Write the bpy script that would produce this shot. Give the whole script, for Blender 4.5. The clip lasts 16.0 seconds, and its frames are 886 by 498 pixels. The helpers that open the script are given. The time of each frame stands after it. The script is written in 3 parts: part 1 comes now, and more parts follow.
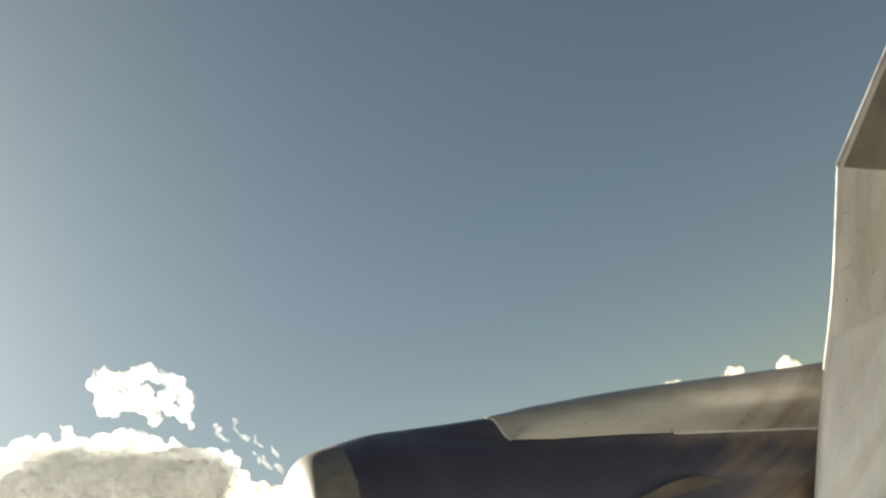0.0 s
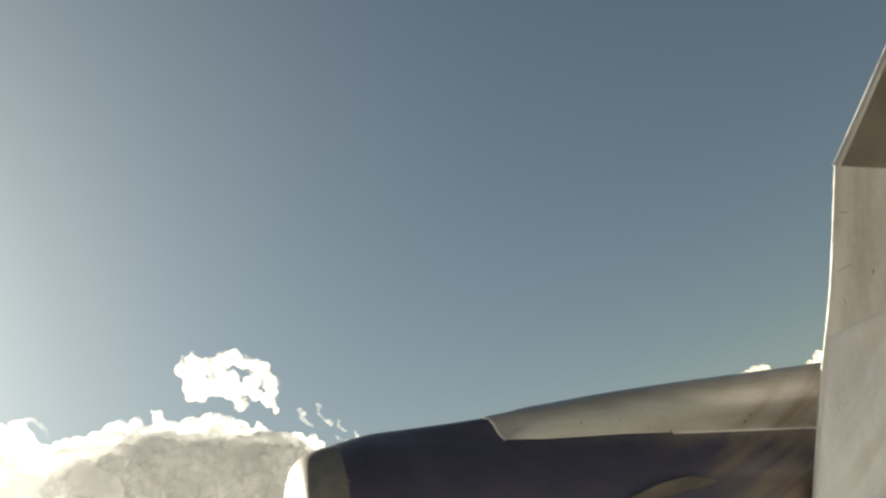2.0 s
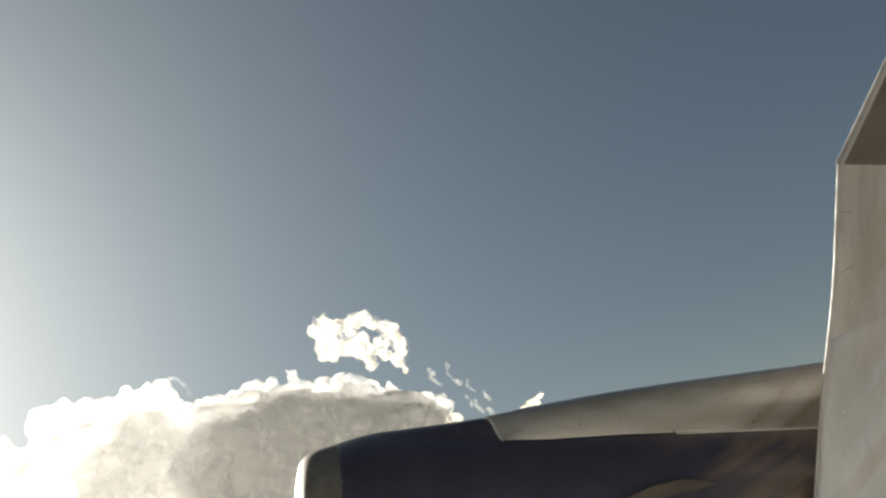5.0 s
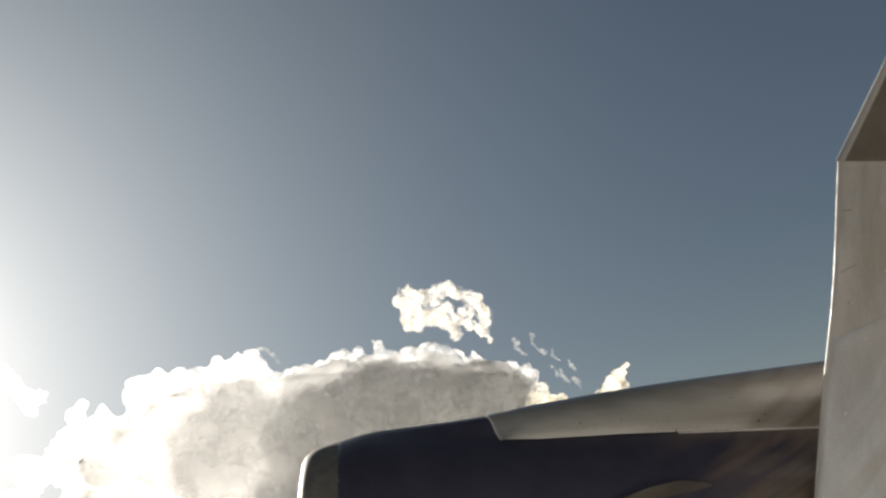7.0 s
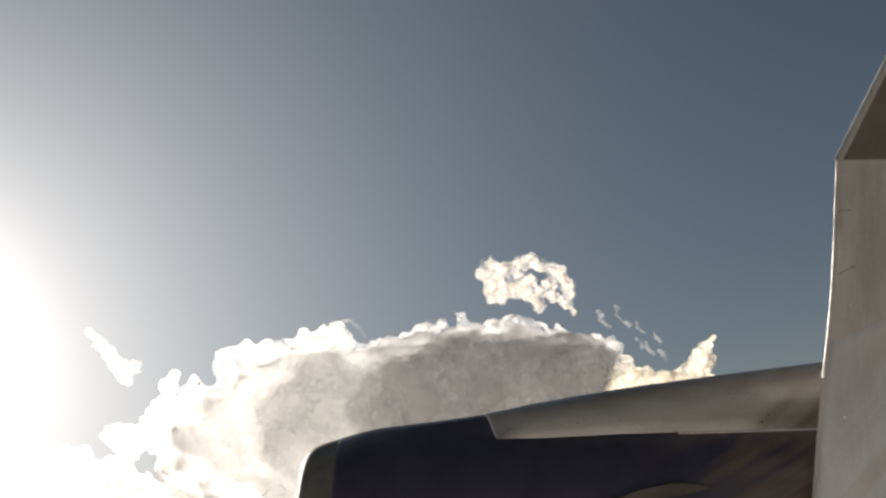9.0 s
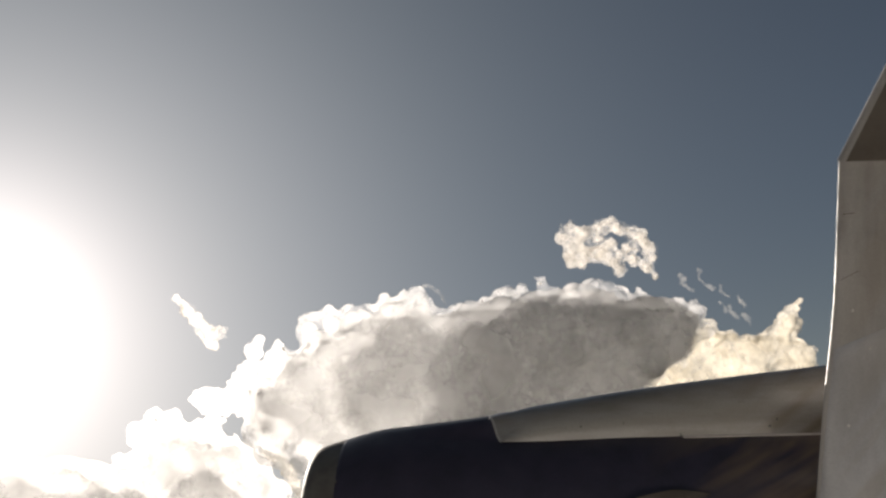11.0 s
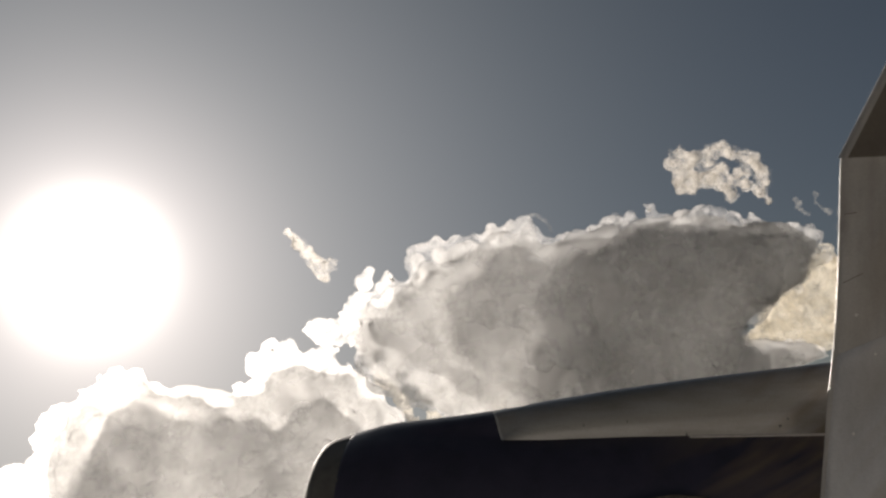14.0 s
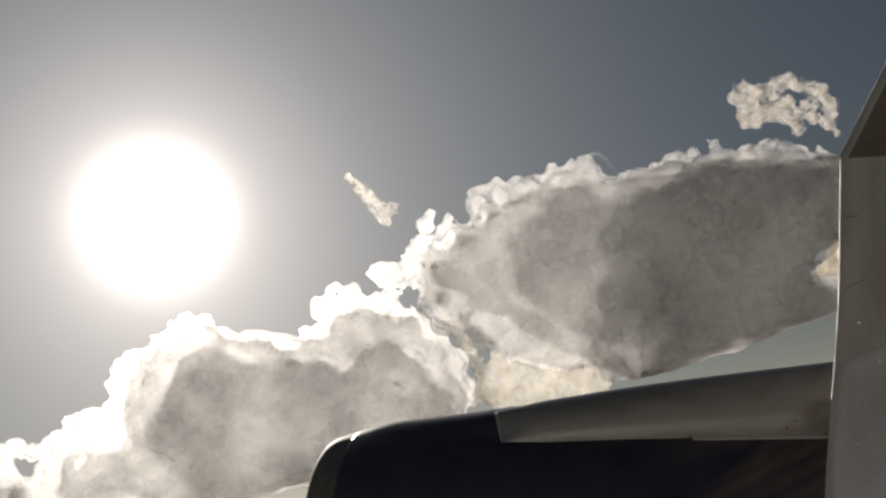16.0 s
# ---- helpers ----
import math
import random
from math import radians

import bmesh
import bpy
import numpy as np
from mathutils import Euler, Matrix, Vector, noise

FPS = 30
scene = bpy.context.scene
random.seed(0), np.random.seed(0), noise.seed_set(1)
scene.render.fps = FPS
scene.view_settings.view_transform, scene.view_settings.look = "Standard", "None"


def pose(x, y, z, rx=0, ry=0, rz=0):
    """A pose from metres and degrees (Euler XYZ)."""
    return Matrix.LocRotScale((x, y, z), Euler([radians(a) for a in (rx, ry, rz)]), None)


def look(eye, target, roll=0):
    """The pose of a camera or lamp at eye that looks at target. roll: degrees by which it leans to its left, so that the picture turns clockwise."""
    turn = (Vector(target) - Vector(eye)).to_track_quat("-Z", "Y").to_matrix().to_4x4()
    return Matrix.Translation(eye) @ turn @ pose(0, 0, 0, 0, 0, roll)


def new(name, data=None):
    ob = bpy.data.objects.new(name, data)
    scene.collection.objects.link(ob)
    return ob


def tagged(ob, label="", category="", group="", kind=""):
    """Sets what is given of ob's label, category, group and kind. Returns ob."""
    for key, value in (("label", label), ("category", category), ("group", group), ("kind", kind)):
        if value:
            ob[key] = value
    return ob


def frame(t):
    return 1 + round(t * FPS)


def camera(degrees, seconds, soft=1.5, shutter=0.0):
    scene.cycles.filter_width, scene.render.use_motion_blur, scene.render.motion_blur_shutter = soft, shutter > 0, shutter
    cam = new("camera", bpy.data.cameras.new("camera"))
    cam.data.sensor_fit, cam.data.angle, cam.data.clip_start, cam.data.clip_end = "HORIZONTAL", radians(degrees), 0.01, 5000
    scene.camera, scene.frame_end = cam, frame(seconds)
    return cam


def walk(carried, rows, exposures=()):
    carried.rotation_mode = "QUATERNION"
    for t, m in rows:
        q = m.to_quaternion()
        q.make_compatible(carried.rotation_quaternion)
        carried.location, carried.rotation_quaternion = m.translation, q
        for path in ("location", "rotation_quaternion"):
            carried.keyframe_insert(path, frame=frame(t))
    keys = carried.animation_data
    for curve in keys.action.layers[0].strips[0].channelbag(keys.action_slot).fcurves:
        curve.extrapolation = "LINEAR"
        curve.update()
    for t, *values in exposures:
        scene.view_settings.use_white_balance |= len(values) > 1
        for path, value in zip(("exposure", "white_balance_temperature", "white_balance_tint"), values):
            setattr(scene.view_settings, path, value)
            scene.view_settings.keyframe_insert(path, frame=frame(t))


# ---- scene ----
cam = camera(46.0, 16.0, soft=2.6)
PATH = [
    (0, pose(-2.245, 2.210, 601.147, 110.35, 22.84, -45.41)),
    (0.5, pose(-2.167, 2.041, 601.096, 110.56, 22.60, -44.25)),
    (1, pose(-2.080, 1.868, 601.043, 110.85, 22.39, -43.07)),
    (1.5, pose(-1.998, 1.702, 600.991, 111.11, 22.16, -41.95)),
    (2, pose(-1.893, 1.533, 600.941, 111.32, 21.90, -40.73)),
    (2.5, pose(-1.775, 1.359, 600.905, 111.52, 21.61, -39.43)),
    (3, pose(-1.664, 1.178, 600.879, 111.60, 21.31, -38.19)),
    (3.5, pose(-1.549, 1.008, 600.859, 111.62, 21.02, -37.03)),
    (4, pose(-1.421, 0.853, 600.840, 111.61, 20.71, -35.86)),
    (6.5, pose(-0.713, 0.119, 600.769, 111.83, 19.30, -29.90)),
    (7, pose(-0.547, -0.017, 600.765, 111.70, 19.00, -28.71)),
    (7.5, pose(-0.381, -0.154, 600.754, 111.65, 18.66, -27.53)),
    (8, pose(-0.196, -0.282, 600.737, 111.63, 18.28, -26.24)),
    (8.5, pose(-0.032, -0.393, 600.722, 111.66, 17.91, -25.16)),
    (11, pose(0.814, -0.888, 600.839, 110.99, 16.53, -19.65)),
    (11.5, pose(0.995, -0.972, 600.879, 110.72, 16.29, -18.57)),
    (12, pose(1.168, -1.042, 600.933, 110.37, 16.12, -17.59)),
    (12.5, pose(1.341, -1.111, 600.998, 110.02, 16.04, -16.53)),
    (13, pose(1.521, -1.180, 601.064, 109.57, 15.84, -15.51)),
    (13.5, pose(1.691, -1.223, 601.110, 109.17, 15.69, -14.49)),
    (14, pose(1.869, -1.266, 601.169, 108.83, 15.57, -13.51)),
    (14.5, pose(2.046, -1.303, 601.236, 108.42, 15.48, -12.61)),
    (15, pose(2.220, -1.331, 601.331, 107.91, 15.45, -11.72)),
    (15.5, pose(2.408, -1.352, 601.443, 107.34, 15.57, -10.73)),
    (16, pose(2.587, -1.355, 601.551, 106.62, 15.67, -9.80)),
]
EXPOSURES = [(0.0, 2.33, 7500, 3), (3.5, 1.95, 7450, 5), (7.0, 1.46, 7000, 10), (11.0, 0.85, 7000, 14), (13.5, 0.36, 7000, 14), (16.0, 0.08, 7000, 13)]
walk(cam, PATH, EXPOSURES)

# ---- daylight: a low hazy sun close to the north (+y) ----
SUN_AZ, SUN_EL = -0.93, 21.36
SUN_DIR = Vector((math.sin(radians(SUN_AZ)) * math.cos(radians(SUN_EL)), math.cos(radians(SUN_AZ)) * math.cos(radians(SUN_EL)), math.sin(radians(SUN_EL))))
ALTITUDE = 600.0


def build_world():
    """Hazy evening sky with the bright aureole that haze makes round a low sun."""
    world = bpy.data.worlds.new("sky")
    scene.world = world
    world.use_nodes = True
    tree = world.node_tree
    tree.nodes.clear()
    sky = tree.nodes.new("ShaderNodeTexSky")
    sky.sky_type = "NISHITA"
    sky.sun_disc = False
    sky.sun_elevation = radians(SUN_EL)
    sky.sun_rotation = radians(SUN_AZ)
    sky.altitude = ALTITUDE
    sky.air_density, sky.dust_density, sky.ozone_density = 1.0, 0.7, 1.0
    coords = tree.nodes.new("ShaderNodeTexCoord")
    dot = tree.nodes.new("ShaderNodeVectorMath")
    dot.operation = "DOT_PRODUCT"
    dot.inputs[1].default_value = SUN_DIR
    tree.links.new(coords.outputs["Generated"], dot.inputs[0])
    lift = tree.nodes.new("ShaderNodeMath")
    lift.operation = "MAXIMUM"
    lift.inputs[1].default_value = 0.0
    tree.links.new(dot.outputs["Value"], lift.inputs[0])
    total = None
    # haze lobes: sharpness, strength, colour
    for power, strength, tint in ((1100.0, 4.5, (1.0, 0.97, 0.92)), (420.0, 0.2, (1.0, 0.95, 0.92)), (130.0, 0.42, (1.0, 0.94, 0.94)), (24.0, 0.205, (0.94, 0.95, 1.0)), (7.0, 0.096, (0.82, 0.98, 1.0)), (0.0, 0.0045, (0.9, 1.0, 0.95))):
        raised = tree.nodes.new("ShaderNodeMath")
        raised.operation = "POWER"
        raised.inputs[1].default_value = power
        tree.links.new(lift.outputs[0], raised.inputs[0])
        scaled = tree.nodes.new("ShaderNodeVectorMath")
        scaled.operation = "SCALE"
        scaled.inputs[0].default_value = [c * strength for c in tint]
        tree.links.new(raised.outputs[0], scaled.inputs["Scale"])
        if total is None:
            total = scaled.outputs[0]
        else:
            add = tree.nodes.new("ShaderNodeVectorMath")
            add.operation = "ADD"
            tree.links.new(total, add.inputs[0])
            tree.links.new(scaled.outputs[0], add.inputs[1])
            total = add.outputs[0]
    # the cream haze that lies along the horizon, brightest below the sun
    axes = tree.nodes.new("ShaderNodeSeparateXYZ")
    tree.links.new(coords.outputs["Generated"], axes.inputs[0])
    height = tree.nodes.new("ShaderNodeMath")
    height.operation = "ABSOLUTE"
    tree.links.new(axes.outputs["Z"], height.inputs[0])
    under = tree.nodes.new("ShaderNodeMath")
    under.operation = "SUBTRACT"
    under.inputs[0].default_value = 1.0
    tree.links.new(height.outputs[0], under.inputs[1])
    thick = tree.nodes.new("ShaderNodeMath")
    thick.operation = "POWER"
    thick.inputs[1].default_value = 20.0
    tree.links.new(under.outputs[0], thick.inputs[0])
    band = tree.nodes.new("ShaderNodeVectorMath")
    band.operation = "SCALE"
    band.inputs[0].default_value = (0.66, 0.63, 0.54)
    sunward = tree.nodes.new("ShaderNodeMath")
    sunward.operation = "POWER"
    sunward.inputs[1].default_value = 4.0
    tree.links.new(lift.outputs[0], sunward.inputs[0])
    bright = tree.nodes.new("ShaderNodeMath")
    bright.operation = "MULTIPLY"
    tree.links.new(thick.outputs[0], bright.inputs[0])
    tree.links.new(sunward.outputs[0], bright.inputs[1])
    tree.links.new(bright.outputs[0], band.inputs["Scale"])
    add = tree.nodes.new("ShaderNodeVectorMath")
    add.operation = "ADD"
    tree.links.new(total, add.inputs[0])
    tree.links.new(band.outputs[0], add.inputs[1])
    total = add.outputs[0]
    sky_back = tree.nodes.new("ShaderNodeBackground")
    sky_back.inputs["Strength"].default_value = 0.013
    tree.links.new(sky.outputs[0], sky_back.inputs["Color"])
    haze_back = tree.nodes.new("ShaderNodeBackground")
    tree.links.new(total, haze_back.inputs["Color"])
    both = tree.nodes.new("ShaderNodeAddShader")
    out = tree.nodes.new("ShaderNodeOutputWorld")
    tree.links.new(sky_back.outputs[0], both.inputs[0])
    tree.links.new(haze_back.outputs[0], both.inputs[1])
    tree.links.new(both.outputs[0], out.inputs["Surface"])


build_world()
sun = new("sun", bpy.data.lights.new("sun", "SUN"))
sun.data.energy, sun.data.angle, sun.data.color = 5.0, radians(0.6), (1.0, 0.955, 0.89)
sun.matrix_world = look(SUN_DIR * 50, (0, 0, 0))


# ---- materials ----
def material(name):
    mat = bpy.data.materials.new(name)
    mat.use_nodes = True
    tree = mat.node_tree
    return mat, tree, tree.nodes["Principled BSDF"]


def noise_node(tree, scale, detail=4.0, rough=0.55, stretch=(1, 1, 1)):
    coords = tree.nodes.new("ShaderNodeTexCoord")
    mapping = tree.nodes.new("ShaderNodeMapping")
    mapping.inputs["Scale"].default_value = stretch
    tree.links.new(coords.outputs["Object"], mapping.inputs["Vector"])
    n = tree.nodes.new("ShaderNodeTexNoise")
    n.inputs["Scale"].default_value = scale
    n.inputs["Detail"].default_value = detail
    n.inputs["Roughness"].default_value = rough
    tree.links.new(mapping.outputs[0], n.inputs["Vector"])
    return n


def ramp(tree, source, stops):
    r = tree.nodes.new("ShaderNodeValToRGB")
    r.color_ramp.elements[0].position, r.color_ramp.elements[0].color = stops[0][0], (*stops[0][1], 1)
    r.color_ramp.elements[1].position, r.color_ramp.elements[1].color = stops[-1][0], (*stops[-1][1], 1)
    for p, c in stops[1:-1]:
        r.color_ramp.elements.new(p).color = (*c, 1)
    tree.links.new(source, r.inputs["Fac"])
    return r


def paint(name, colours, rough, metal=0.0, coat=0.0, dirt_scale=2.0, stretch=(1, 1, 1), wave=0.0, grain=0.02):
    """Painted or bare sheet metal: dirt clouds and streaks over a base colour, faint oil-canning and grain."""
    mat, tree, bsdf = material(name)
    big = noise_node(tree, dirt_scale, 5.0, 0.6, stretch)
    col = ramp(tree, big.outputs["Fac"], ((0.3, colours[0]), (0.52, colours[1]), (0.75, colours[2])))
    fine = noise_node(tree, 60.0, 3.0)
    mix = tree.nodes.new("ShaderNodeMix")
    mix.data_type, mix.blend_type = "RGBA", "OVERLAY"
    mix.inputs["Factor"].default_value = 0.18
    tree.links.new(col.outputs["Color"], mix.inputs["A"])
    tree.links.new(fine.outputs["Fac"], mix.inputs["B"])
    tree.links.new(mix.outputs["Result"], bsdf.inputs["Base Color"])
    rr = ramp(tree, big.outputs["Fac"], ((0.3, (rough * 1.2,) * 3), (0.7, (rough * 0.85,) * 3)))
    tree.links.new(rr.outputs["Color"], bsdf.inputs["Roughness"])
    bsdf.inputs["Metallic"].default_value = metal
    bsdf.inputs["Coat Weight"].default_value = coat
    bsdf.inputs["Coat Roughness"].default_value = 0.15
    slow = noise_node(tree, 3.2, 2.0, 0.4)
    bump1 = tree.nodes.new("ShaderNodeBump")
    bump1.inputs["Strength"].default_value, bump1.inputs["Distance"].default_value = 1.0, wave
    tree.links.new(slow.outputs["Fac"], bump1.inputs["Height"])
    bump2 = tree.nodes.new("ShaderNodeBump")
    bump2.inputs["Strength"].default_value, bump2.inputs["Distance"].default_value = grain, 0.002
    tree.links.new(fine.outputs["Fac"], bump2.inputs["Height"])
    tree.links.new(bump1.outputs[0], bump2.inputs["Normal"])
    tree.links.new(bump2.outputs[0], bsdf.inputs["Normal"])
    return mat


LIP = paint("bare_metal_lip", ((0.105, 0.095, 0.082), (0.14, 0.127, 0.11), (0.17, 0.155, 0.137)), 0.65, metal=0.0, dirt_scale=5)
NAVY = paint("navy_paint", ((0.034, 0.029, 0.044), (0.045, 0.038, 0.058), (0.056, 0.048, 0.067)), 0.42, coat=0.15, dirt_scale=3)
GREY = paint("grey_paint", ((0.21, 0.192, 0.163), (0.295, 0.275, 0.25), (0.35, 0.335, 0.31)), 0.3, coat=0.7, dirt_scale=2.5, stretch=(0.4, 1, 2.2), wave=0.004)
SILVER = paint("silver_paint", ((0.305, 0.285, 0.268), (0.4, 0.383, 0.37), (0.47, 0.455, 0.445)), 0.45, metal=0.1, dirt_scale=1.6, stretch=(2.5, 2.5, 0.5), wave=0.05)
PALE = paint("pale_blue_grey_paint", ((0.4, 0.4, 0.417), (0.5, 0.503, 0.525), (0.585, 0.585, 0.6)), 0.5, metal=0.1, dirt_scale=1.4, stretch=(2.0, 2.0, 0.6), wave=0.04)
BROWN = paint("brown_paint", ((0.085, 0.068, 0.054), (0.12, 0.098, 0.078), (0.15, 0.125, 0.1)), 0.5, dirt_scale=2.0)
STRAKE = paint("dull_brown_strake_paint", ((0.05, 0.04, 0.034), (0.075, 0.06, 0.048), (0.1, 0.082, 0.065)), 0.55, dirt_scale=3.0)
SEALANT = paint("pale_sealant", ((0.5, 0.46, 0.42), (0.62, 0.58, 0.54), (0.7, 0.67, 0.62)), 0.6, dirt_scale=9)
DARK = paint("dark_recess", ((0.015, 0.013, 0.012), (0.02, 0.018, 0.016), (0.03, 0.027, 0.025)), 0.7)


def reflection_streaks(mat, colour, start, end, amount, slant):
    """Brown slanting window-pane reflections put into the colour, gathering towards the rear of a part."""
    tree = mat.node_tree
    bsdf = tree.nodes["Principled BSDF"]
    old = bsdf.inputs["Base Color"].links[0].from_socket
    coords = tree.nodes.new("ShaderNodeTexCoord")
    axes = tree.nodes.new("ShaderNodeSeparateXYZ")
    tree.links.new(coords.outputs["Object"], axes.inputs[0])
    along = tree.nodes.new("ShaderNodeMapRange")
    along.interpolation_type = "SMOOTHSTEP"
    along.inputs["From Min"].default_value, along.inputs["From Max"].default_value = start, end
    tree.links.new(axes.outputs["X"], along.inputs["Value"])
    turn = tree.nodes.new("ShaderNodeMapping")
    turn.vector_type = "TEXTURE"
    turn.inputs["Rotation"].default_value = (0, radians(-slant), 0)
    turn.inputs["Scale"].default_value = (4.0, 1.0, 0.24)
    tree.links.new(coords.outputs["Object"], turn.inputs["Vector"])
    streak = tree.nodes.new("ShaderNodeTexNoise")
    streak.inputs["Scale"].default_value, streak.inputs["Detail"].default_value = 1.3, 2.5
    tree.links.new(turn.outputs[0], streak.inputs["Vector"])
    gate = ramp(tree, streak.outputs["Fac"], ((0.43, (0, 0, 0)), (0.59, (amount,) * 3)))
    both = tree.nodes.new("ShaderNodeMath")
    both.operation = "MULTIPLY"
    tree.links.new(along.outputs[0], both.inputs[0])
    tree.links.new(gate.outputs["Color"], both.inputs[1])
    mix = tree.nodes.new("ShaderNodeMix")
    mix.data_type = "RGBA"
    mix.inputs["B"].default_value = (*colour, 1)
    tree.links.new(both.outputs[0], mix.inputs["Factor"])
    tree.links.new(old, mix.inputs["A"])
    tree.links.new(mix.outputs["Result"], bsdf.inputs["Base Color"])


# pane reflections painted across the cowl, fairing and panel sheets
reflection_streaks(NAVY, (0.19, 0.135, 0.09), 1.5, 2.9, 0.9, 24)
reflection_streaks(GREY, (0.16, 0.12, 0.08), 2.2, 3.3, 0.75, 38)
reflection_streaks(PALE, (0.36, 0.31, 0.25), 2.9, 3.6, 0.4, 52)
reflection_streaks(SILVER, (0.33, 0.28, 0.22), 2.95, 3.6, 0.4, 58)
STEEL = paint("steel_screw", ((0.45, 0.44, 0.42), (0.55, 0.54, 0.52), (0.65, 0.64, 0.62)), 0.3, metal=1.0)


AWAY = -SUN_DIR


def droplet_normal(tree, keep):
    """Droplets scatter light much the same whichever way the cloud's skin faces: lean the normal away from the sun."""
    geometry = tree.nodes.new("ShaderNodeNewGeometry")
    own = tree.nodes.new("ShaderNodeVectorMath")
    own.operation = "SCALE"
    own.inputs["Scale"].default_value = keep
    tree.links.new(geometry.outputs["Normal"], own.inputs[0])
    lean = tree.nodes.new("ShaderNodeVectorMath")
    lean.operation = "ADD"
    lean.inputs[1].default_value = AWAY
    tree.links.new(own.outputs[0], lean.inputs[0])
    unit = tree.nodes.new("ShaderNodeVectorMath")
    unit.operation = "NORMALIZE"
    tree.links.new(lean.outputs[0], unit.inputs[0])
    return unit.outputs[0]


def veil_material(name, thin, thick, tear, onward, tint=(0.97, 0.97, 0.97), keep=0.5, gate=(0.4, 0.62), detail=6.0, forward=0.4):
    """A sheet of droplets, thin in some places and thick in others (opacity thin to thick): it scatters part of the
    light back and part onward, and lets the rest pass. tear: the size of its patches, metres."""
    mat = bpy.data.materials.new(name)
    mat.use_nodes = True
    tree = mat.node_tree
    tree.nodes.clear()
    out = tree.nodes.new("ShaderNodeOutputMaterial")
    normal = droplet_normal(tree, keep)
    back = tree.nodes.new("ShaderNodeBsdfDiffuse")
    on = tree.nodes.new("ShaderNodeBsdfTranslucent")
    for lobe in (back, on):
        lobe.inputs["Color"].default_value = (*tint, 1)
        tree.links.new(normal, lobe.inputs["Normal"])
    # part of the onward light keeps close to its way: a rough, weakly bending lobe
    ahead = tree.nodes.new("ShaderNodeBsdfRefraction")
    ahead.inputs["Color"].default_value = (*tint, 1)
    ahead.inputs["Roughness"].default_value, ahead.inputs["IOR"].default_value = 0.9, 1.25
    tree.links.new(normal, ahead.inputs["Normal"])
    forth = tree.nodes.new("ShaderNodeMixShader")
    forth.inputs[0].default_value = forward
    tree.links.new(on.outputs[0], forth.inputs[1])
    tree.links.new(ahead.outputs[0], forth.inputs[2])
    mix = tree.nodes.new("ShaderNodeMixShader")
    mix.inputs[0].default_value = onward
    tree.links.new(back.outputs[0], mix.inputs[1])
    tree.links.new(forth.outputs[0], mix.inputs[2])
    last = mix
    if thin < 1:
        torn = noise_node(tree, 1.0 / tear, detail, 0.58)
        torn.inputs["Distortion"].default_value = 0.15
        amount = ramp(tree, torn.outputs["Fac"], ((gate[0], (thin,) * 3), (gate[1], (thick,) * 3)))
        clear = tree.nodes.new("ShaderNodeBsdfTransparent")
        last = tree.nodes.new("ShaderNodeMixShader")
        tree.links.new(amount.outputs["Color"], last.inputs[0])
        tree.links.new(clear.outputs[0], last.inputs[1])
        tree.links.new(mix.outputs[0], last.inputs[2])
    tree.links.new(last.outputs[0], out.inputs["Surface"])
    return mat


# warm sunlight through haze, put into the colour of otherwise white droplets
WARM_LIGHT_TINT = (0.99, 0.94, 0.83)
VEILS = {
    "edge": veil_material("cloud_edge", 0.12, 0.5, 50.0, 0.7, keep=0.1, detail=4.0, forward=0.22),
    "veil": veil_material("cloud_veil", 0.28, 0.5, 150.0, 0.6, keep=0.12, detail=3.0, forward=0.18),
    "thin": veil_material("thin_cloud_body", 0.05, 0.4, 120.0, 0.5, keep=0.25, gate=(0.3, 0.68), detail=4.0, forward=0.14),
    "body": veil_material("cloud_body", 0.12, 0.72, 170.0, 0.5, keep=0.25, gate=(0.3, 0.68), detail=4.0, forward=0.12),
    "mid": veil_material("deep_cloud_body", 0.12, 0.74, 190.0, 0.45, keep=0.2, gate=(0.3, 0.68), detail=3.0, forward=0.05),
    "core": veil_material("cloud_core", 0.3, 0.8, 220.0, 0.45, keep=0.2, gate=(0.3, 0.68), detail=3.0, forward=0.0),
    "warm_lit_edge": veil_material("warm_lit_cloud_edge", 0.15, 0.7, 45.0, 0.62, WARM_LIGHT_TINT, forward=0.12),
    "warm_lit_body": veil_material("warm_lit_cloud_body", 0.2, 0.6, 70.0, 0.52, WARM_LIGHT_TINT, 0.8, detail=4.0, forward=0.12),
    "wisp": veil_material("cloud_wisp", 0.0, 0.45, 24.0, 0.6, (0.98, 0.96, 0.92), 0.6, (0.44, 0.64), forward=0.08),
    "wisp_body": veil_material("cloud_wisp_body", 0.0, 0.65, 20.0, 0.5, (0.98, 0.95, 0.9), 0.6, (0.4, 0.62), forward=0.08),
    "scrap": veil_material("cloud_scrap", 0.0, 0.14, 10.0, 0.55, (0.98, 0.96, 0.92), 0.6, (0.36, 0.64), forward=0.05),
}


# ---- building helpers ----
def part(name, bm, mat, parent=None, label="", smooth=True):
    """Links a bmesh as one mesh object, under a thing or a part."""
    mesh = bpy.data.meshes.new(name)
    bmesh.ops.recalc_face_normals(bm, faces=bm.faces)
    for f in bm.faces:
        f.smooth = smooth
    bm.to_mesh(mesh)
    bm.free()
    mesh.materials.append(mat)
    ob = new(name, mesh)
    ob.parent = parent
    if label:
        tagged(ob, label)
    return ob


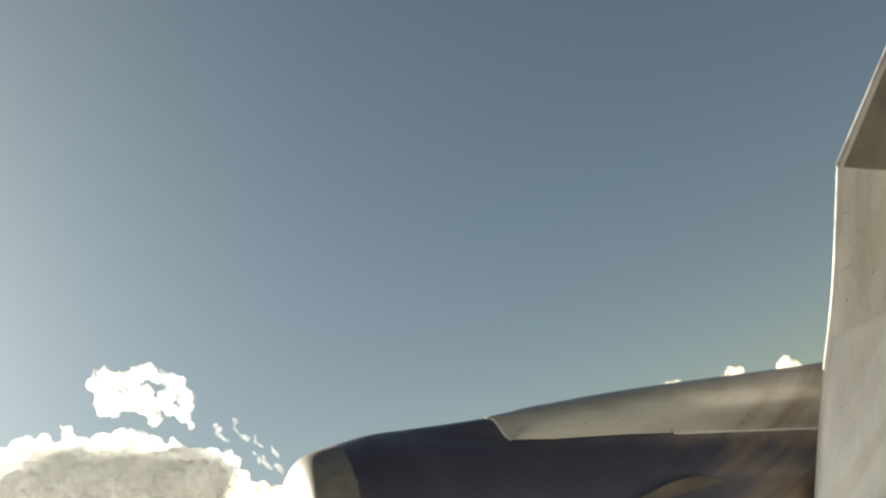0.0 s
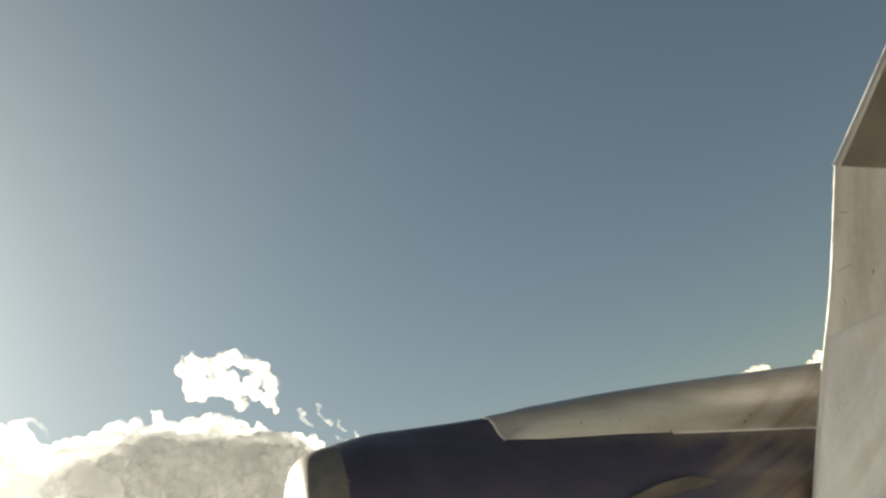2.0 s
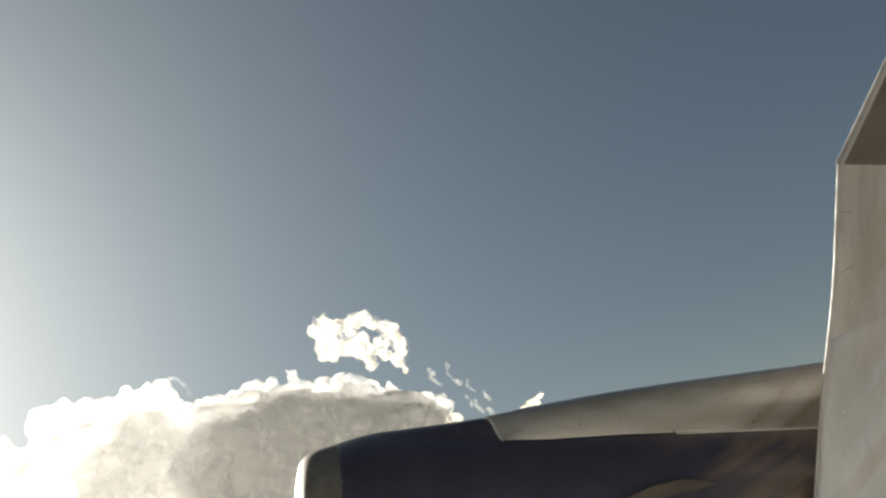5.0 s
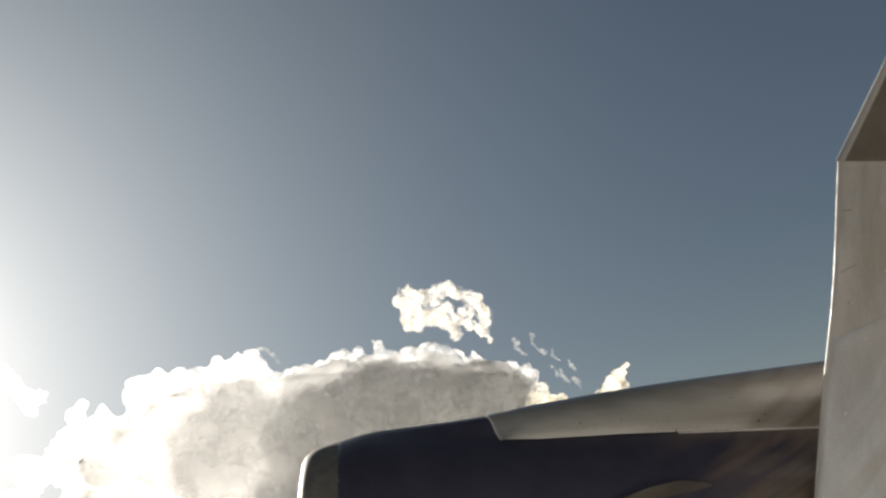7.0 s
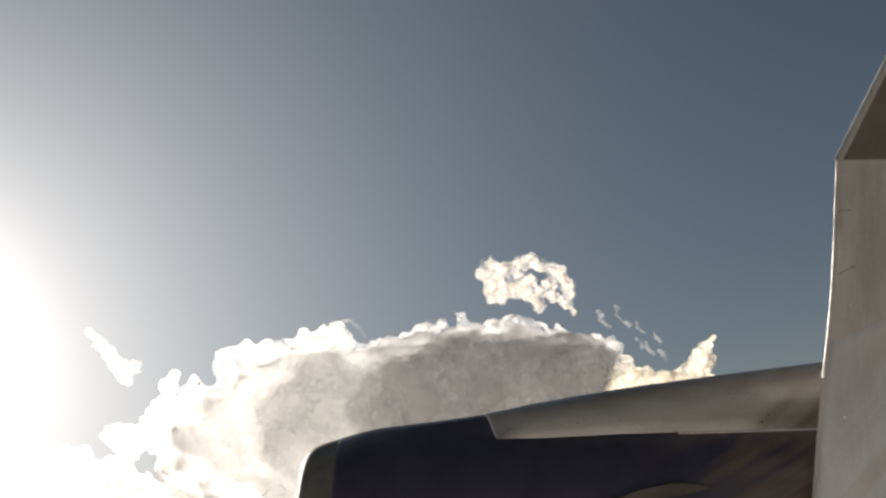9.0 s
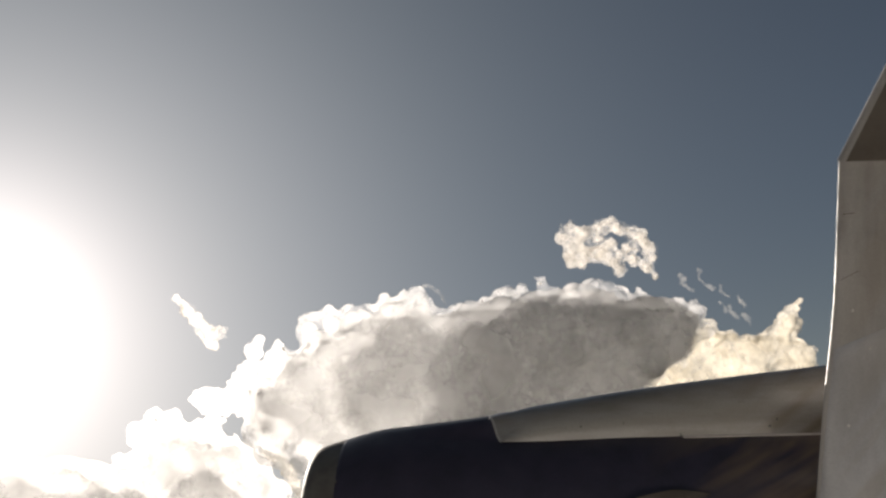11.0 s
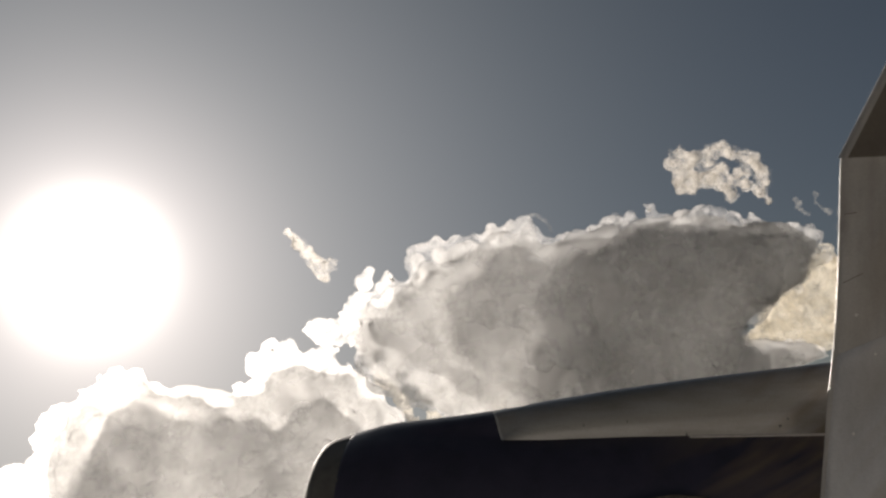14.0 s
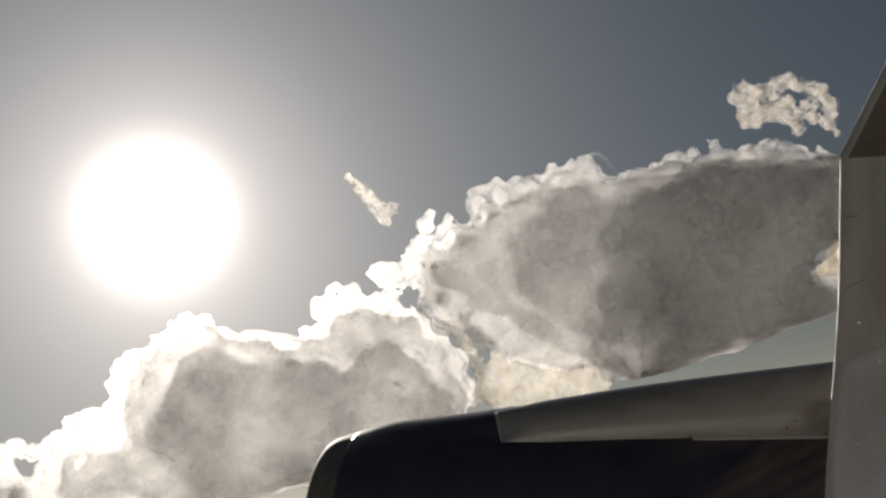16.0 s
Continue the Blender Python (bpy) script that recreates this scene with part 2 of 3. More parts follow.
def loft(bm, rings, closed=False):
    """Quads between rows of points."""
    rows = [[bm.verts.new(p) for p in ring] for ring in rings]
    for a, b in zip(rows, rows[1:]):
        n = len(a)
        for i in range(n if closed else n - 1):
            bm.faces.new((a[i], a[(i + 1) % n], b[(i + 1) % n], b[i]))
    return rows


def spline(knots, count):
    """A smooth curve through the knots, evenly stepped in each span (Catmull-Rom)."""
    k = [Vector(p) for p in knots]
    k = [2 * k[0] - k[1], *k, 2 * k[-1] - k[-2]]
    out = []
    for i in range(1, len(k) - 2):
        for j in range(count):
            t = j / count
            a, b, c, d = k[i - 1], k[i], k[i + 1], k[i + 2]
            out.append(0.5 * (2 * b + (c - a) * t + (2 * a - 5 * b + 4 * c - d) * t * t + (3 * b - a - 3 * c + d) * t ** 3))
    out.append(k[-2])
    return out


def revolve(bm, profile, around=96, first=0.0, last=2 * math.pi):
    """A profile of (along, radius) turned about the x axis."""
    full = last - first > 6.28
    steps = around if full else around + 1
    rings = []
    for p in profile:
        rings.append([(p[0], -p[1] * math.sin(first + (last - first) * i / around), p[1] * math.cos(first + (last - first) * i / around)) for i in range(steps)])
    return loft(bm, rings, closed=full)


# ---- the ground far below ----
def build_ground():
    mat, tree, bsdf = material("hazy_fields")
    n = noise_node(tree, 0.004, 6.0, 0.6)
    c = ramp(tree, n.outputs["Fac"], ((0.35, (0.11, 0.12, 0.1)), (0.5, (0.17, 0.165, 0.14)), (0.65, (0.23, 0.205, 0.17))))
    tree.links.new(c.outputs["Color"], bsdf.inputs["Base Color"])
    bsdf.inputs["Roughness"].default_value = 0.9
    bm = bmesh.new()
    rings = [[(r * math.cos(a * math.tau / 64), r * math.sin(a * math.tau / 64), 0.0) for a in range(64)] for r in (1, 400, 1500, 5000, 20000, 60000)]
    loft(bm, rings, closed=True)
    bm.faces.new(list(bm.verts)[:64])
    ob = part("ground", bm, mat)
    tagged(ob, "hazy patchwork of green and brown fields far below", "ground", kind="structure")


build_ground()


# ---- the aeroplane: engine, pylon and wing root panel ----
AIR = pose(4.625, 8.483, 601.725, 21.42, 16.67, -23.64)
plane = new("aeroplane")
plane.matrix_world = AIR
tagged(plane, "airliner engine in navy paint with grey pylon and silver wing panel", "aeroplane")

COWL_KNOTS = [(-1.075, 0.924), (-0.835, 0.985), (-0.541, 1.011), (0.033, 1.002), (0.8, 1.0), (1.5, 1.026), (3.4, 1.052), (4.6, 1.055)]
FAIRING_START, FAIRING_FOOT = 0.398, 0.292


def cowl_radius(u):
    return float(np.interp(u, [k[0] for k in COWL_KNOTS], [k[1] for k in COWL_KNOTS]))


def eased(a, b, x):
    t = min(1.0, max(0.0, (x - a) / (b - a)))
    return t * t * (3 - 2 * t)


def hump(u, ang):
    """The cowl's crown swells towards the pylon. ang: degrees from the top towards the cabin."""
    high = float(np.interp(u, [-0.9, -0.5, 0.0, 0.4, 4.6], [0.0, 0.025, 0.092, 0.148, 0.148]))
    return high * (1 - eased(2, 15, ang)) * eased(-60, -30, ang)


def build_lip():
    bm = bmesh.new()
    outer = [(-1.425, 0.556), (-1.41, 0.661), (-1.385, 0.768), (-1.295, 0.853), (-1.077, 0.923)]
    inner = [(-0.3, 0.52), (-0.9, 0.48), (-1.25, 0.455), (-1.38, 0.465), (-1.425, 0.5)]
    revolve(bm, [(p[0], p[1]) for p in spline([(*k, 0) for k in inner + outer], 5)], 128)
    return part("intake_lip", bm, LIP, plane, "dull bare-metal intake lip")


def build_cowl():
    bm = bmesh.new()
    prof = [(-1.0735, 0.89), (-1.0735, 0.921), (-1.071, 0.9245)] + [(p[0], p[1]) for p in spline([(*k, 0) for k in COWL_KNOTS], 6)][1:]
    prof += [(4.6, 0.97), (4.0, 0.8)]
    rings = []
    for along, r in prof:
        ring = []
        for i in range(144):
            a = math.tau * i / 144
            rr = r + hump(along, math.degrees(a) if a < math.pi else math.degrees(a) - 360)
            ring.append((along, -rr * math.sin(a), rr * math.cos(a)))
        rings.append(ring)
    loft(bm, rings, closed=True)
    ob = part("fan_cowl", bm, NAVY, plane, "dark navy painted fan cowl")
    # thin joint ring between lip and cowl
    bm = bmesh.new()
    revolve(bm, [(-1.079, 0.919), (-1.079, 0.9225), (-1.071, 0.9232), (-1.071, 0.919)], 128)
    part("joint_strip", bm, LIP, ob, "thin dull metal joint strip")
    # latch on the joint
    for ang in (41.5,):
        bm = bmesh.new()
        bmesh.ops.create_cube(bm, size=1.0, matrix=Matrix.Rotation(radians(ang), 4, "X") @ pose(-1.066, 0, 0.929) @ Matrix.Diagonal((0.012, 0.035, 0.008, 1)))
        bmesh.ops.bevel(bm, geom=bm.edges[:], offset=0.002, segments=1, affect="EDGES")
        part("latch", bm, LIP, ob)
    # dark joint behind the strake
    bm = bmesh.new()
    revolve(bm, [(2.06, cowl_radius(2.06) - 0.004), (2.063, cowl_radius(2.06) + 0.0015), (2.075, cowl_radius(2.06) + 0.0015), (2.078, cowl_radius(2.06) - 0.004)], 40, 0.95, 1.6)
    part("seam", bm, DARK, ob)
    return ob


def fairing_top(u):
    return 1.06882 + 0.24835 * u - 0.04713 * u * u + 0.00545 * u ** 3


def cowl_height(u, y):
    r = cowl_radius(u) + 0.006
    return math.sqrt(max(0.0, r * r - y * y)) + hump(u, math.degrees(math.asin(max(-1.0, min(1.0, -y / r)))))


def fairing_section(u, foot=FAIRING_FOOT):
    """Half an arch that sits on the cowl: from the near foot over the crown to the far foot."""
    r = cowl_radius(u) + 0.006
    top = fairing_top(u)
    a = math.asin(min(0.99, foot / r))
    foot_z = r * math.cos(a)
    pts = []
    for i in range(33):
        t = math.pi * i / 32
        c, s = math.cos(t), math.sin(t)
        y = -foot * math.copysign(abs(c) ** 0.9, c)
        z = foot_z + (top - foot_z) * s ** 0.8
        hug = math.sqrt(max(0.0, r * r - y * y)) + hump(u, math.degrees(math.asin(-y / r)))
        rise = min(1.0, max(0.0, (u - FAIRING_START) / 0.32)) ** 0.75
        pts.append(Vector((u, y, (hug + 0.008) * (1 - rise) + max(z, hug + 0.004) * rise)))
    return pts


def build_fairing():
    bm = bmesh.new()
    rings = []
    us = [FAIRING_START + 0.03 * i for i in range(6)] + [FAIRING_START + 0.2 + 0.08 * i for i in range(50)]
    for k, u in enumerate(us):
        ring = fairing_section(u)
        # the front edge sweeps back towards the crown
        lead = max(0.0, 1 - (u - FAIRING_START) / 0.6)
        swept = []
        for p in ring:
            x = p.x - lead * 0.11 * (1 - abs(p.y) / FAIRING_FOOT)
            swept.append(Vector((x, p.y, p.z + lead * (cowl_height(x, p.y) - cowl_height(p.x, p.y)) - 0.004 * lead ** 4)))
        rings.append(swept)
    front = [Vector((p.x - 0.003, p.y * 1.005, p.z - 0.03)) for p in rings[0]]
    loft(bm, [front] + rings)
    ob = part("pylon_fairing", bm, GREY, plane, "light grey pylon fairing, streaked with dirt and painted-in window reflections")
    # sealant bead along the foot
    bm = bmesh.new()
    beads = []
    for i in range(66):
        u = 2.03 + 0.037 * i
        r = cowl_radius(u) + 0.004
        y = -FAIRING_FOOT - 0.005
        z = math.sqrt(r * r - y * y)
        nrm = Vector((0, y, z)).normalized()
        side = Vector((0, z, -y)).normalized()
        c = Vector((u, y, z)) + nrm * 0.003
        beads.append([c + nrm * 0.008 * math.sin(a) + side * 0.016 * math.cos(a) for a in np.linspace(0, math.tau, 9)[:-1]])
    loft(bm, beads, closed=True)
    part("sealant_bead", bm, SEALANT, ob, "pale sealant bead along the fairing's foot")
    # small dark drain slot and two vents
    for (u, high, size) in ((2.007, 1.03, (0.01, 0.012, 0.06)), (2.79, 1.1, (0.018, 0.01, 0.02)), (2.855, 1.16, (0.015, 0.01, 0.014)), (1.12, 1.08, (0.013, 0.012, 0.013)), (1.5, 1.11, (0.011, 0.01, 0.011))):
        ring = fairing_section(u)
        p = min(ring[:16], key=lambda q: abs(q.z - high))
        bm = bmesh.new()
        bmesh.ops.create_cube(bm, size=1.0, matrix=Matrix.Translation(p) @ pose(0, 0, 0, -12, 0, 0) @ Matrix.Diagonal((*size, 1)))
        bmesh.ops.bevel(bm, geom=bm.edges[:], offset=0.003, segments=1, affect="EDGES")
        part("drain_vent", bm, DARK, ob, "small dark drain vent")
    # bright front edge strip
    bm = bmesh.new()
    ring = [p + (Vector((0, p.y, p.z)).normalized() * 0.002) for p in rings[0]]
    loft(bm, [[p + Vector((-0.01, 0, -0.005)) for p in ring[2:31]], [p + Vector((0.003, 0, 0.0)) for p in ring[2:31]], [p + Vector((0.012, 0, -0.003)) for p in ring[2:31]]])
    part("edge_strip", bm, SEALANT, ob, "thin pale sealed edge strip")
    return ob


def build_chine():
    """The curved grey strake on the side of the cowl."""
    bm = bmesh.new()
    base, tip = [], []
    for i in range(25):
        t = i / 24
        u = 1.04 + 1.12 * t
        ang = radians(54.0 + 10.5 * (2.16 - u))
        h = 0.01 + 0.09 * min(1.0, t / 0.45, (1.0 - t) / 0.3 + 0.05) ** 0.8
        r = cowl_radius(u) - 0.01
        n = Vector((0, -math.sin(ang), math.cos(ang)))
        side = Vector((0, math.cos(ang), math.sin(ang)))
        base.append((Vector((u, 0, 0)) + n * r, side))
        tip.append(Vector((u, 0, 0)) + n * (r + h) + side * h * 0.9)
    rows = loft(bm, [[b - s * 0.012 for b, s in base], [p - s * 0.004 for p, (b, s) in zip(tip, base)], [p + s * 0.004 for p, (b, s) in zip(tip, base)], [b + s * 0.012 for b, s in base]])
    bm.faces.new([row[-1] for row in rows])
    return part("strake", bm, STRAKE, plane, "brownish curved strake on the cowl side")


PANEL_EDGE = [(2.824, -1.085, -0.723), (2.939, -1.055, 0.277), (3.019, -1.111, 1.365), (3.084, -1.217, 2.284), (3.11, -1.306, 3.37)]


def build_panel():
    """Upright wing-root panel with a rounded leading edge and a folded top."""
    edge = spline(PANEL_EDGE, 8)
    bm = bmesh.new()
    rings = []
    for p in edge:
        ring = []
        for i in range(9):
            ring.append(p + Vector((0.012 - 0.012 * math.sin(math.pi * i / 8), 0.014 * (1 - math.cos(math.pi * i / 8)), 0)))
        ring = ring[::-1]
        for w in np.linspace(0.12, 1.7, 14):
            ring.append(p + Vector((w - 0.1, 0.02 * math.sin(w * 5 + p.z * 1.7) - 0.06 * w, 0)))
        rings.append(ring)
    loft(bm, rings)
    ob = part("wing_root_panel", bm, SILVER, plane, "dull silver wing-root panel with rounded edge")
    # folded top: slants up and away from the corner
    bm = bmesh.new()
    corner = Vector(PANEL_EDGE[-1])
    along = Vector((0.442, -0.056, 0.886)).normalized()
    rows = []
    for s in np.linspace(0.0, 2.6, 12):
        p = corner + along * float(s)
        row = [p + Vector((0.02, 0.06, -0.01)), p + Vector((0.0, 0.03, 0.0)), p]
        for w in np.linspace(0.04, 1, 8):
            row.append(p.lerp(Vector((5.2, -1.3, max(corner.z, p.z))), float(w)))
        rows.append(row)
    loft(bm, rows)
    part("folded_top", bm, BROWN, ob, "brownish folded top of the panel")
    bm = bmesh.new()
    rows = []
    for s in np.linspace(0.0, 2.6, 10):
        p = corner + along * float(s)
        rows.append([p + Vector((-0.012, 0.03, 0.004)), p + Vector((-0.012, -0.01, 0.004)), p + Vector((0.035, -0.014, -0.02))])
    loft(bm, rows)
    part("edge_trim", bm, SILVER, ob, "pale painted edge trim")
    # the lower sheet laps over the upper one along a rising joint; a short joint higher up
    heights = [e.z for e in edge]

    def on_panel(w, z, proud):
        x, y = (float(np.interp(z, heights, [e[k] for e in edge])) for k in (0, 1))
        return Vector((x + w, y + 0.02 * math.sin((w + 0.1) * 5 + z * 1.7) - 0.06 * (w + 0.1) - proud, z))

    def lapped(name, w0, top_at, proud, mat, label):
        bm = bmesh.new()
        rows = []
        for w in np.linspace(w0, 1.55, 26):
            top = top_at(float(w))
            row = [on_panel(float(w), -0.7 + (top + 0.7) * k / 24, proud) for k in range(25)]
            rows.append(row + [on_panel(float(w), top + 0.004, 0.001)])
        loft(bm, [[p + Vector((0, proud - 0.001, 0)) for p in rows[0]]] + rows)
        part(name, bm, mat, ob, label)

    lapped("lower_sheet", 0.03, lambda w: 1.86 + 0.5 * w - 0.12 * w * w, 0.006, PALE, "paler blue-grey lapped lower sheet")
    lapped("rear_sheet", 0.335, lambda w: 1.6 + 0.2 * w, 0.005, SILVER, "warm silver rear sheet with a plain upright edge")
    for w, z in ((0.14, 2.19), (0.3, 1.885), (0.42, 2.45), (0.2, 1.25)):
        bm = bmesh.new()
        bmesh.ops.create_cone(bm, cap_ends=True, segments=12, radius1=0.012, radius2=0.009, depth=0.02, matrix=Matrix.Translation(on_panel(w, z, 0.008)) @ pose(0, 0, 0, 90, 0, 0))
        part("screw", bm, STEEL, ob, smooth=False)
    for z0, rise, length in ((2.42, 0.5, 0.14), (2.95, 0.1, 0.09)):
        bm = bmesh.new()
        ws = [0.03 + length * k / 10 for k in range(11)]
        loft(bm, [[on_panel(w, z0 + rise * w, 0.0075) for w in ws], [on_panel(w, z0 + rise * w + 0.006, 0.0075) for w in ws]])
        part("sheet_joint", bm, BROWN, ob)
    return ob


build_lip()
build_cowl()
build_fairing()
build_chine()
build_panel()

def build_fuselage():
    """The grey side of the cabin, behind the eye, that throws daylight back on to the engine."""
    skin = paint("pale_grey_paint", ((0.48, 0.47, 0.46), (0.55, 0.54, 0.53), (0.6, 0.59, 0.58)), 0.35, coat=0.3, dirt_scale=0.8)
    bm = bmesh.new()
    rings = []
    for u in np.linspace(-14, 14, 29):
        rings.append([(float(u), -15.0 + 2.3 * math.cos(a), -0.2 + 2.3 * math.sin(a)) for a in np.linspace(0, math.tau, 65)[:-1]])
    loft(bm, rings, closed=True)
    return part("fuselage", bm, skin, plane, "plain grey painted fuselage side")


build_fuselage()

# ---- clouds ----
EYE = Vector((0.0, 0.0, ALTITUDE + 1.0))


def heading(az, el):
    a, e = radians(az), radians(el)
    return Vector((math.sin(a) * math.cos(e), math.cos(a) * math.cos(e), math.sin(e)))


def sprout(lumps, distance, seed, spread, young=(8, 4), flat=0.92, first=0.94):
    """Balls (centre, radius): the lumps, with smaller heads budding from their outsides."""
    rng = random.Random(seed)
    balls = []
    for az, el, half in lumps:
        r = distance * math.tan(radians(half))
        c = EYE + heading(az, el) * (distance + rng.uniform(-spread, spread) * r)
        away = heading(az, 0)
        level = [(c, r * first)]
        balls += level
        for count in young:
            nxt = []
            for cc, rr in level:
                for _ in range(count):
                    d = Vector((rng.gauss(0, 1), rng.gauss(0, 1), rng.gauss(0.45, 0.9)))
                    d -= away * (d.dot(away) * flat)
                    d.normalize()
                    k = rr * rng.uniform(0.3, 0.58)
                    nxt.append((cc + d * (rr * 1.02 - k * 0.35), k))
            balls += nxt
            level = nxt
    return balls


def unit_ball(level):
    bm = bmesh.new()
    bmesh.ops.create_icosphere(bm, subdivisions=level, radius=1.0)
    bm.verts.index_update()
    out = np.array([v.co[:] for v in bm.verts]), np.array([[v.index for v in f.verts] for f in bm.faces])
    bm.free()
    return out


BALLS = {2: unit_ball(2), 3: unit_ball(3)}


def fill(balls):
    """Balls between neighbours, so that the dense inside of a cloud is one mass."""
    big = sorted(balls, key=lambda b: -b[1])[:110]
    out = list(balls)
    for i, (c, r) in enumerate(big):
        for d, q in big[:i]:
            gap = (c - d).length
            if gap < (r + q) * 1.15:
                out.append((c.lerp(d, r / (r + q)), (r + q) * 0.48))
    return out


def grow(name, balls, shrink, voxel, billow, seed, base_z, amount, rounds=0, scales=4, rough=(0.3, 0.42, 0.4, 0.32), soft=False):
    """One closed skin round the balls, shrunk inwards, billowed at several scales and flattened at the cloud base."""
    points, faces, count = [], [], 0
    for c, r in balls:
        if r > shrink + max(voxel, 0.8 * shrink):
            ball, tris = BALLS[3 if r > 40 else 2]
            points.append(ball * (r - shrink) + np.array(c))
            faces.append(tris + count)
            count += len(ball)
    mesh = bpy.data.meshes.new(name)
    mesh.from_pydata(np.concatenate(points).tolist(), [], np.concatenate(faces).tolist())
    ob = new(name, mesh)
    mod = ob.modifiers.new("grow", "REMESH")
    mod.mode, mod.voxel_size = "VOXEL", voxel
    if rounds:
        even = ob.modifiers.new("even", "SMOOTH")
        even.factor, even.iterations = 0.5, rounds
    deps = bpy.context.evaluated_depsgraph_get()
    deps.update()
    grown = bpy.data.meshes.new_from_object(ob.evaluated_get(deps))
    ob.modifiers.clear()
    ob.data = grown
    bpy.data.meshes.remove(mesh)
    offset = Vector((seed * 17.3, seed * 5.1, seed * 9.7))
    for size, height in tuple(zip((billow, billow * 0.45, billow * 0.2, billow * 0.09), rough))[:scales]:
        if size < voxel * 1.3:
            break
        normals = [v.normal.copy() for v in grown.vertices]
        for v, n in zip(grown.vertices, normals):
            p = v.co / size + offset
            if soft:
                swell = 0.6 * noise.noise(p * 1.1)
            else:
                swell = 0.55 * (0.5 - noise.voronoi(p + 0.35 * noise.noise_vector(p * 1.3))[0][0]) + 0.55 * noise.noise(p * 1.3) + 0.3 * noise.noise(p * 0.7)
            v.co += n * (swell * size * height * amount)
        grown.update()
    if base_z is not None:
        for v in grown.vertices:
            low = base_z + 8 * noise.noise(v.co / 60)
            if v.co.z < low:
                v.co.z = low - 0.1 * (low - v.co.z)
    grown.polygons.foreach_set("use_smooth", [True] * len(grown.polygons))
    grown.materials.clear()
    return ob


def build_cloud(name, lumps, distance, label, seed, layers, voxel=3.6, billow=80.0, base_el=None, heads=(), dense=(), young=(8, 4)):
    """A cumulus: lumps (azimuth, elevation, half-width, in degrees from the aeroplane) with budding heads, as veils one
    inside the other (inset in metres, kind, strength of the billows); dense: (lumps, kind, scale) of the thick parts within."""
    full = fill(sprout(lumps, distance, seed, 0.0, young, 0.65) + sprout(heads, distance, seed + 1, 0.4, (8, 5), 0.4, 0.9))
    base_z = None if base_el is None else EYE.z + distance * math.tan(radians(base_el))
    made = []
    for n, (mass, kind, thick) in enumerate(dense):
        balls = fill(sprout([(a, e, h * thick) for a, e, h in mass], distance, seed + 7 + n, 0.0, (8,), 0.7))
        made.append((grow("billow", balls, 1.0, voxel * 2.2, billow * 1.5, seed + n, base_z, 1.2, 20, 2, soft=True), kind))
    for n, (inset, kind, strength) in enumerate(layers):
        made.append((grow("billow", full, inset, voxel, billow, seed + 3 * n, base_z, strength, 14 if kind == "veil" else 4, 2 if kind == "veil" else 4, (0.3, 0.36, 0.3, 0.2), kind == "veil"), kind))
    for ob, kind in made:
        ob.data.materials.append(VEILS[kind])
    thing = made[-1][0]
    thing.name = name
    for ob, kind in made[:-1]:
        ob.parent = thing
        tagged(ob, "thick grey inner part of the cloud" if kind in ("thin", "body", "mid", "core") else "thin outer veil of the cloud")
    return tagged(thing, label, "cloud", "clouds")


BANK_MASS = [(13.5, 16.27, 0.77), (12.73, 15.93, 0.77), (11.64, 15.38, 0.74), (10.75, 15.34, 0.61), (15.62, 16.52, 0.93), (17.24, 17.89, 0.74), (18.46, 17.87, 0.74), (19.5, 17.64, 0.78), (20.47, 17.62, 0.78), (22.13, 17.26, 1.05), (23.63, 16.94, 0.93), (26.49, 16.16, 0.55), (27.23, 16.05, 0.68), (28.33, 16.07, 0.61), (29.38, 15.98, 0.61), (30.89, 15.87, 0.61), (32.91, 15.05, 0.6), (34.5, 14.02, 0.75), (35.68, 13.57, 0.83), (36.82, 13.08, 0.74), (37.6, 12.08, 0.73), (15.12, 14.73, 1.92), (18.68, 15.2, 2.42), (21.91, 14.41, 2.72), (25.18, 13.73, 2.77), (28.09, 13.27, 2.99), (30.93, 12.64, 2.87), (33.71, 11.97, 2.24), (35.83, 11.68, 1.71), (37.07, 11.47, 1.06), (14.3, 13.03, 1.54), (16.58, 12.73, 2.04), (22.76, 10.62, 3.22), (26.19, 9.56, 3.34), (29.94, 9.94, 2.41), (32.36, 10.39, 1.35), (26.73, 7.66, 2.72), (30.08, 7.84, 1.86), (32.56, 7.34, 1.18), (34.41, 6.87, 0.88), (35.72, 6.55, 0.76), (20.41, 11.9, 2.46), (24.43, 7.43, 2.67), (22.2, 8.88, 2.14), (13.43, 14.15, 1.05), (15.34, 11.33, 1.29), (16.87, 10.27, 1.35), (18.59, 9.31, 1.38), (13.37, 15.19, 0.93)]
